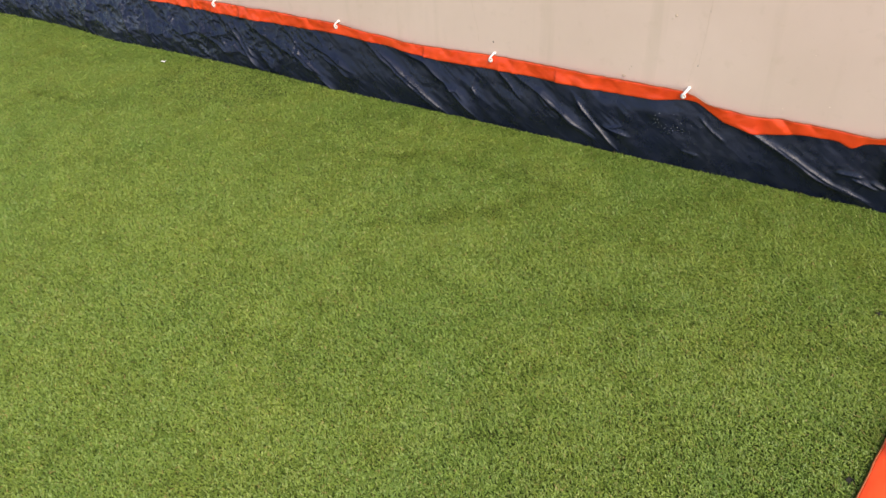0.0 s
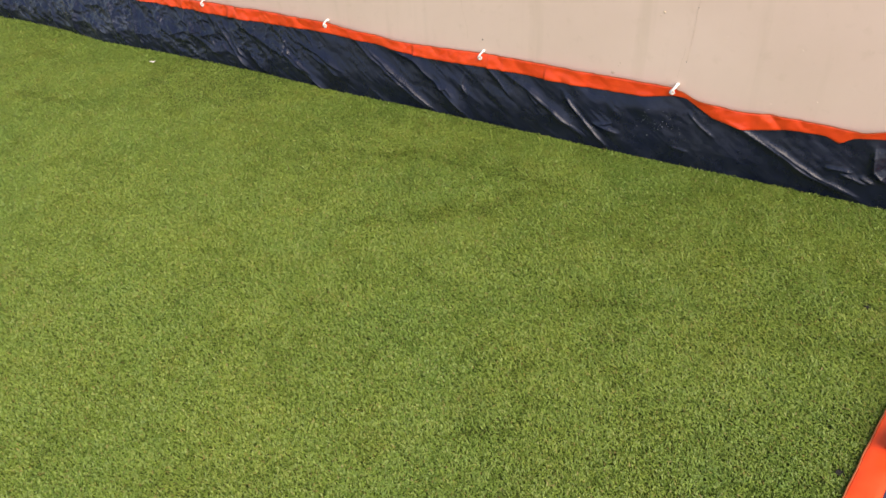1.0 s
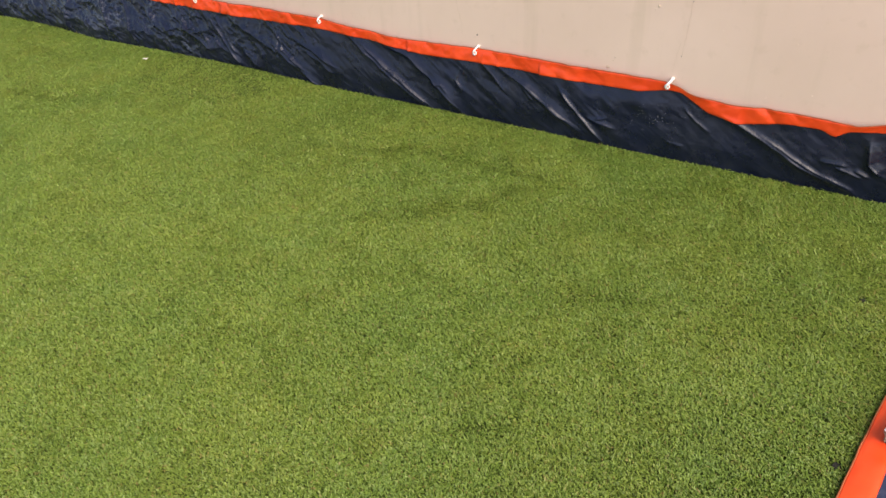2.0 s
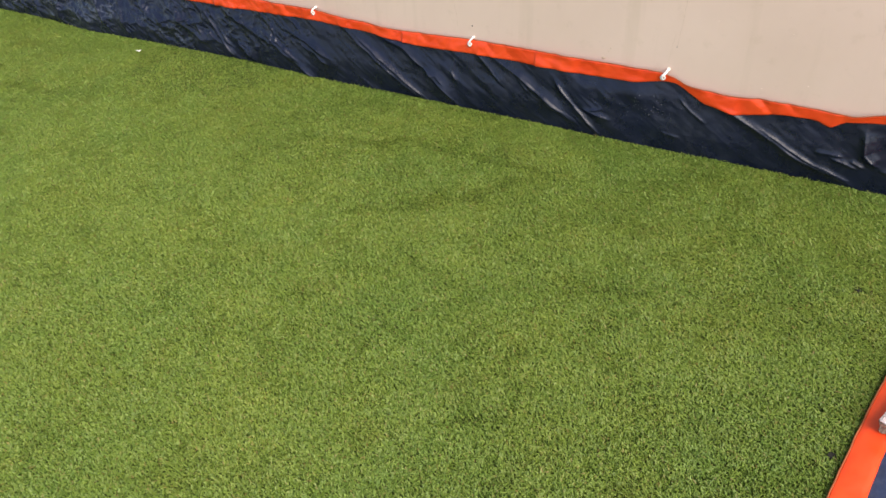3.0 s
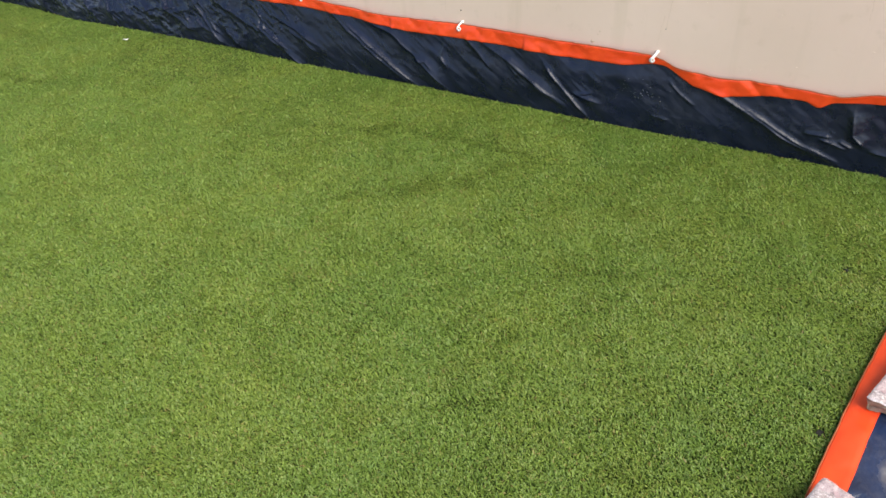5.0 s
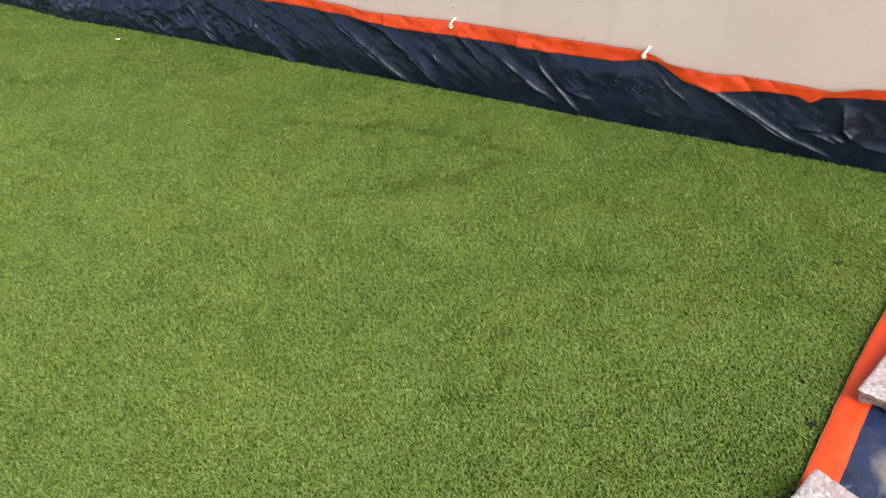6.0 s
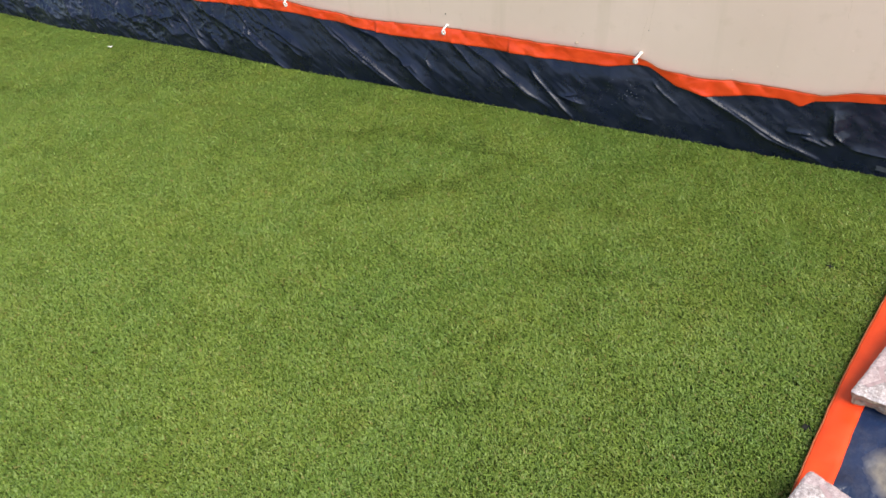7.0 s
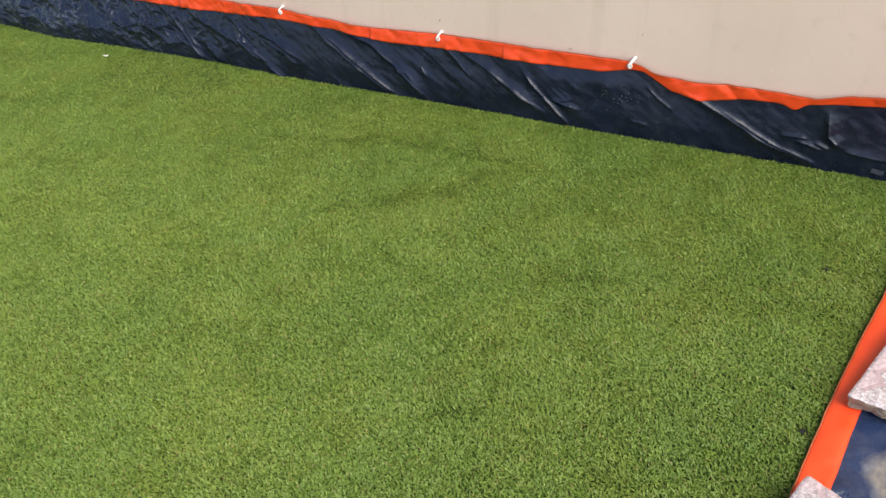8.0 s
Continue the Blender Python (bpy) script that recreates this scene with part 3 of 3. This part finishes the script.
def cord_tie(x, lean, thick=0.0023):
    """A white cord from a plug in the wall, over the hem and through its eyelet."""
    z = hem_top(x)
    out = sheet_out(x, z - 0.009)
    tie = tagged(new("cord_tie"), "white cord loop holding the tarpaulin's hem to the wall", "cord tie", "ties along the wall")
    tie.location = (x, 0, z)
    up = 0.002 + 0.55 * max(0.0, lean)
    path = [(lean + 0.001, 0.002, up), (lean, -0.005, up + 0.001), (lean * 0.9, -0.011, up * 0.8), (lean * 0.6, -out - 0.009, up * 0.3),
            (lean * 0.2 - 0.001, -out - 0.0125, -0.003), (-0.003, -out - 0.011, -0.008), (-0.001, -out - 0.008, -0.012), (0.002, -out - 0.004, -0.0125)]
    smooth(part("cord", tube(path, thick), WHITE, tie))
    bm = bmesh.new()
    bmesh.ops.create_uvsphere(bm, u_segments=10, v_segments=8, radius=0.0042)
    for v in bm.verts:
        v.co = Vector((v.co.x * 1.1 + lean, v.co.y - 0.002, v.co.z * 0.8 + up + 0.0005)) * (1 + 0.1 * noise.noise(v.co * 300))
    smooth(part("knot", bm, WHITE, tie))


for x, lean in zip(EYELETS, (0.002, 0.002, 0.003, 0.003, 0.002, 0.001, 0.0035, 0.007, 0.004, 0.003)):
    cord_tie(x, lean, 0.0031 if lean > 0.006 else 0.0023)


# ---- marks on the wall ----
def crack(points, wide, seed):
    bm = bmesh.new()
    r = random.Random(seed)
    line = []
    for (x0, z0), (x1, z1) in zip(points, points[1:]):
        n = max(2, int(math.hypot(x1 - x0, z1 - z0) / 0.005))
        line += [(x0 + (x1 - x0) * i / n + r.uniform(-0.0012, 0.0012), z0 + (z1 - z0) * i / n) for i in range(n)]
    left = [bm.verts.new((x - wide * r.uniform(0.1, 0.6), -0.0006, z)) for x, z in line]
    right = [bm.verts.new((x + wide * r.uniform(0.1, 0.6), -0.0006, z)) for x, z in line]
    for i in range(len(line) - 1):
        bm.faces.new((left[i], right[i], right[i + 1], left[i + 1]))
    part("crack", bm, CHIPPED, wall, "hairline crack in the plaster")


crack([(0.930, 0.46), (0.944, 0.32), (0.951, 0.27), (0.960, 0.24), (0.962, 0.20)], 0.0008, 1)
crack([(1.545, 0.50), (1.531, 0.40), (1.529, 0.345), (1.526, 0.295), (1.521, 0.235)], 0.0008, 2)
crack([(1.516, 0.27), (1.508, 0.22), (1.505, 0.195)], 0.0005, 3)
crack([(1.905, 0.45), (1.903, 0.36), (1.905, 0.31)], 0.0005, 4)
crack([(1.985, 0.47), (1.982, 0.37), (1.980, 0.33)], 0.0005, 5)


def mark(name, x, z, size, material, label, seed, stretch=1.0):
    """A small uneven fleck that stands a hair proud of the wall."""
    r = random.Random(seed)
    bm = bmesh.new()
    n = 9
    rim = [bm.verts.new((x + size * stretch * r.uniform(0.6, 1.1) * math.cos(a), -0.0003, z + size * r.uniform(0.6, 1.1) * math.sin(a)))
           for a in (2 * math.pi * k / n for k in range(n))]
    mid = bm.verts.new((x, -0.0015, z))
    for k in range(n):
        bm.faces.new((rim[k], rim[(k + 1) % n], mid))
    part(name, bm, material, wall, label)


mark("hole", 1.005, 0.211, 0.0024, DARK, "small dark drilled hole", 1)
mark("chip", 1.459, 0.344, 0.0042, CHIPPED, "chipped paint showing bare plaster", 2, 0.8)
mark("chip", 1.452, 0.336, 0.0020, CHIPPED, "chipped paint showing bare plaster", 3)
mark("chip", 1.371, 0.212, 0.0022, CHIPPED, "chipped paint showing bare plaster", 4)
mark("chip", 1.367, 0.204, 0.0018, CHIPPED, "chipped paint showing bare plaster", 5)
mark("chip", 1.355, 0.186, 0.0040, CHIPPED, "chipped paint showing bare plaster", 6, 1.6)
mark("chip", 1.521, 0.240, 0.0016, DARK, "chipped paint showing bare plaster", 7, 0.8)
mark("chip", 0.965, 0.305, 0.0012, CHIPPED, "chipped paint showing bare plaster", 8)
mark("chip", 1.530, 0.362, 0.0016, DARK, "chipped paint showing bare plaster", 9, 0.5)
mark("grit", 1.749, 0.304, 0.0011, PALE, "pale grit stuck under paint", 10)
mark("grit", 1.712, 0.178, 0.0011, PALE, "pale grit stuck under paint", 11)
mark("grit", 1.80, 0.200, 0.0011, PALE, "pale grit stuck under paint", 12, 1.8)
mark("grit", 1.93, 0.255, 0.0011, PALE, "pale grit stuck under paint", 13, 1.8)
mark("grit", 1.60, 0.31, 0.0011, PALE, "pale grit stuck under paint", 14)

# ---- white scrap on the lawn ----
bm = sheet(5, 4, lambda i, j: (-0.180 + 0.0035 * i, -0.142 + 0.003 * j + 0.0012 * i, 0.002 + 0.0012 * math.sin(i * 1.3 + j)))
scrap = tagged(smooth(part("paper_scrap", bm, WHITE)), "tiny white scrap lying on the green turf", "scrap")
thick = scrap.modifiers.new("thickness", "SOLIDIFY")
thick.thickness = 0.0006


# ---- tarpaulin on the ground, weighed down by pavers ----
def ground_tarp_z(x, y):
    inner = max(0.0, x - edge_x(y))
    z = 0.006 + 0.004 * noise.noise((x * 9, y * 7, 1)) + 0.0025 * noise.noise((x * 30, y * 22, 4))
    z += 0.009 * abs(noise.noise((x * 13 + y * 8, y * 18 - x * 6, 6))) - 0.006 * abs(noise.noise((x * 30 + y * 18, y * 34 - x * 20, 9)))
    # it slopes from the pile's tips down to the bare ground
    flat = min(1.0, inner / 0.06)
    return 0.004 * (1 - flat) + z * flat - 0.012 * min(1.0, inner / 0.25)


def ground_tarpaulin():
    Y0, Y1, STEP = -2.2, -0.03, 0.009
    rows = int((Y1 - Y0) / STEP)
    across = [0.002 + 0.006 * k for k in range(52)] + [0.32 + 0.05 * k for k in range(18)]

    def cloth(i, j):
        y = Y0 + STEP * i
        x = edge_x(y) + across[j]
        return (x, y, ground_tarp_z(x, y))

    base = tagged(new("ground_tarpaulin"), "dusty navy tarpaulin with an orange hem lying beside the turf", "tarpaulin")
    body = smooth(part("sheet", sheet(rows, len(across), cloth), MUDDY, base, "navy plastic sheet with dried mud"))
    thick = body.modifiers.new("thickness", "SOLIDIFY")
    thick.thickness, thick.offset = 0.0008, -1
    steps = [(0.02, -0.001), (-0.02, 0.0005), (-0.01, 0.0028), (0.06, 0.0042), (0.25, 0.0046), (0.5, 0.0046), (0.75, 0.0046), (0.96, 0.004), (1.0, 0.002), (0.98, -0.0003)]

    def strip(i, j):
        y = Y0 + STEP * i
        s, up = steps[j]
        w = 0.041 + 0.0015 * noise.noise((y * 9, 0, 2))
        x = edge_x(y) + w * s + 0.0012 * noise.noise((y * 30, s, 2))
        z = ground_tarp_z(x, y) * 0.6 + 0.4 * ground_tarp_z(edge_x(y), y)
        ripple = 0.006 * s * noise.noise((y * 15, s * 1.5, 7)) + 0.0015 * noise.noise((y * 45, s * 3, 5)) + 0.003 * math.exp(-((y + 0.675) / 0.02) ** 2) * s + 0.010 * s * abs(noise.noise((y * 22 + s, s * 1.2, 12)))
        return (x, y, z + up + ripple)

    smooth(part("hem", sheet(rows, len(steps), strip), ORANGE, base, "bright orange folded hem"))
    # a thin brown line follows the hem's inner edge
    edge_run = [strip(i, 2) for i in range(rows)]
    smooth(part("edge_line", tube([(x - 0.0006, y, z) for x, y, z in edge_run], 0.0013, 6), BROWN, base, "dull brown line along the hem's edge"))


ground_tarpaulin()


def paver(corner, along, across, length, width, high, floor_z, seed):
    """A concrete slab with a hexagon pattern and broken sides; corner: its nearest top corner, along and across: headings of its sides in degrees."""
    a = Vector((math.cos(radians(along)), math.sin(radians(along)), 0))
    b = Vector((math.cos(radians(across)), math.sin(radians(across)), 0))
    base = tagged(new("paving_slab"), "rough whitish concrete paver with pink hexagon joints weighing the tarpaulin down", "paver", "pavers on the tarpaulin")
    base.location = (corner[0], corner[1], floor_z)
    n = 110

    def hexagon(u, v, size=0.047):
        """Distance from the nearest joint of a hexagon pattern."""
        best = []
        for du, dv in ((0, 0), (0.5, math.sqrt(3) / 2)):
            cu = (round(u / size - du) + du) * size
            cv = (round((v / size - dv) / math.sqrt(3)) * math.sqrt(3) + dv) * size
            best.append((max(abs(u - cu), abs(u - cu) * 0.5 + abs(v - cv) * math.sqrt(3) / 2), cu, cv))
        d, cu, cv = min(best)
        return size / 2 - d, cu, cv

    def at(i, j, inset=0.0):
        u, v = length * i / (n - 1), width * j / (n - 1)
        ragged = 0.0008 * noise.noise((u * 30, v * 30, seed)) + 0.0010 * noise.noise((u * 150, v * 150, seed + 3))
        k = 1.0 if i in (0, n - 1) or j in (0, n - 1) else 0.0
        near = max(0.0, 1 - math.hypot(min(u, length - u), min(v, width - v)) / 0.005) * 0.0016
        u, v = u + near * (1 if u < length / 2 else -1), v + near * (1 if v < width / 2 else -1)
        return a * (u + ragged * k + inset * (1 if i == 0 else -1 if i == n - 1 else 0)) + b * (v + ragged * k + inset * (1 if j == 0 else -1 if j == n - 1 else 0))

    def top(i, j):
        p = at(i, j)
        gap = hexagon(length * i / (n - 1), width * j / (n - 1))[0]
        groove = math.exp(-(gap / 0.0045) ** 2)
        z = high + (1 - groove) * (0.0006 * noise.noise((p.x * 90, p.y * 90, seed)) + 0.0012 * noise.noise((p.x * 260, p.y * 260, seed)))
        z -= 0.0018 * groove
        if i in (0, n - 1) or j in (0, n - 1):
            z -= 0.002
        return (p.x, p.y, z)

    slab = smooth(part("top", sheet(n, n, top), PAVER, base))
    slab.data.materials.append(PINK)
    for face in slab.data.polygons:
        i, j = divmod(face.index, n - 1)
        _, cu, cv = hexagon(length * (i + 0.5) / (n - 1), width * (j + 0.5) / (n - 1))
        face.material_index = int(math.sin(cu * 911 + cv * 577 + seed) > 0.15)

    # sides, uneven and undercut
    rim = [(i, 0) for i in range(n)] + [(n - 1, j) for j in range(1, n)] + [(i, n - 1) for i in range(n - 2, -1, -1)] + [(0, j) for j in range(n - 2, 0, -1)]
    bm = bmesh.new()
    rings = []
    for k, s in enumerate((1.0, 0.8, 0.6, 0.4, 0.2, 0.0)):
        row = []
        for i, j in rim:
            p0 = at(i, j)
            t = Vector(top(i, j))
            bite = 0.0 if k == 0 else 0.0005 + 0.005 * (1 - s) + 0.0045 * noise.noise((p0.x * 45, p0.y * 45, s * 2 + seed)) + 0.002 * noise.noise((p0.x * 150, p0.y * 150, s * 6))
            p = at(i, j, max(-0.001, bite)) if k else t
            row.append(bm.verts.new((p.x, p.y, t.z * s if k else t.z)))
        rings.append(row)
    m = len(rim)
    for q, r in zip(rings, rings[1:]):
        for k in range(m):
            bm.faces.new((q[k], r[k], r[(k + 1) % m], q[(k + 1) % m]))
    bm.faces.new(rings[-1])
    bmesh.ops.recalc_face_normals(bm, faces=bm.faces[:])
    part("side", bm, BROKEN, base, "broken sandy concrete side")

    # the pink joints in the grooves
    bm = bmesh.new()
    size = 0.047
    r = size / math.sqrt(3)
    for cv in range(-1, int(width / (size * math.sqrt(3) / 2)) + 2):
        for cu in range(-1, int(length / size) + 2):
            u0, v0 = (cu + 0.5 * (cv % 2)) * size, cv * size * math.sqrt(3) / 2
            for k in range(3):
                a0, a1 = radians(30 + 60 * k), radians(90 + 60 * k)
                p, q = (u0 + r * math.cos(a0), v0 + r * math.sin(a0)), (u0 + r * math.cos(a1), v0 + r * math.sin(a1))
                if not all(0.006 < c[0] < length - 0.006 and 0.006 < c[1] < width - 0.006 for c in (p, q)):
                    continue
                d = Vector((q[0] - p[0], q[1] - p[1])).normalized() * 0.0034
                p, q = (p[0] - d.x * 0.6, p[1] - d.y * 0.6), (q[0] + d.x * 0.6, q[1] + d.y * 0.6)
                quad = []
                for (cx, cy), s in ((p, 1), (q, 1), (q, -1), (p, -1)):
                    w = a * (cx - d.y * s) + b * (cy + d.x * s)
                    quad.append(bm.verts.new((w.x, w.y, high - 0.0007 + 0.00025 * k)))
                bm.faces.new(quad)
    part("joints", bm, JOINT, base, "pink joints of the hexagon pattern")
    return base


paver((2.049, -0.701), 72, -3, 0.30, 0.30, 0.026, 0.012, 4.0)
paver((2.016, -0.864), -22, -109, 0.30, 0.30, 0.026, 0.012, 9.0)
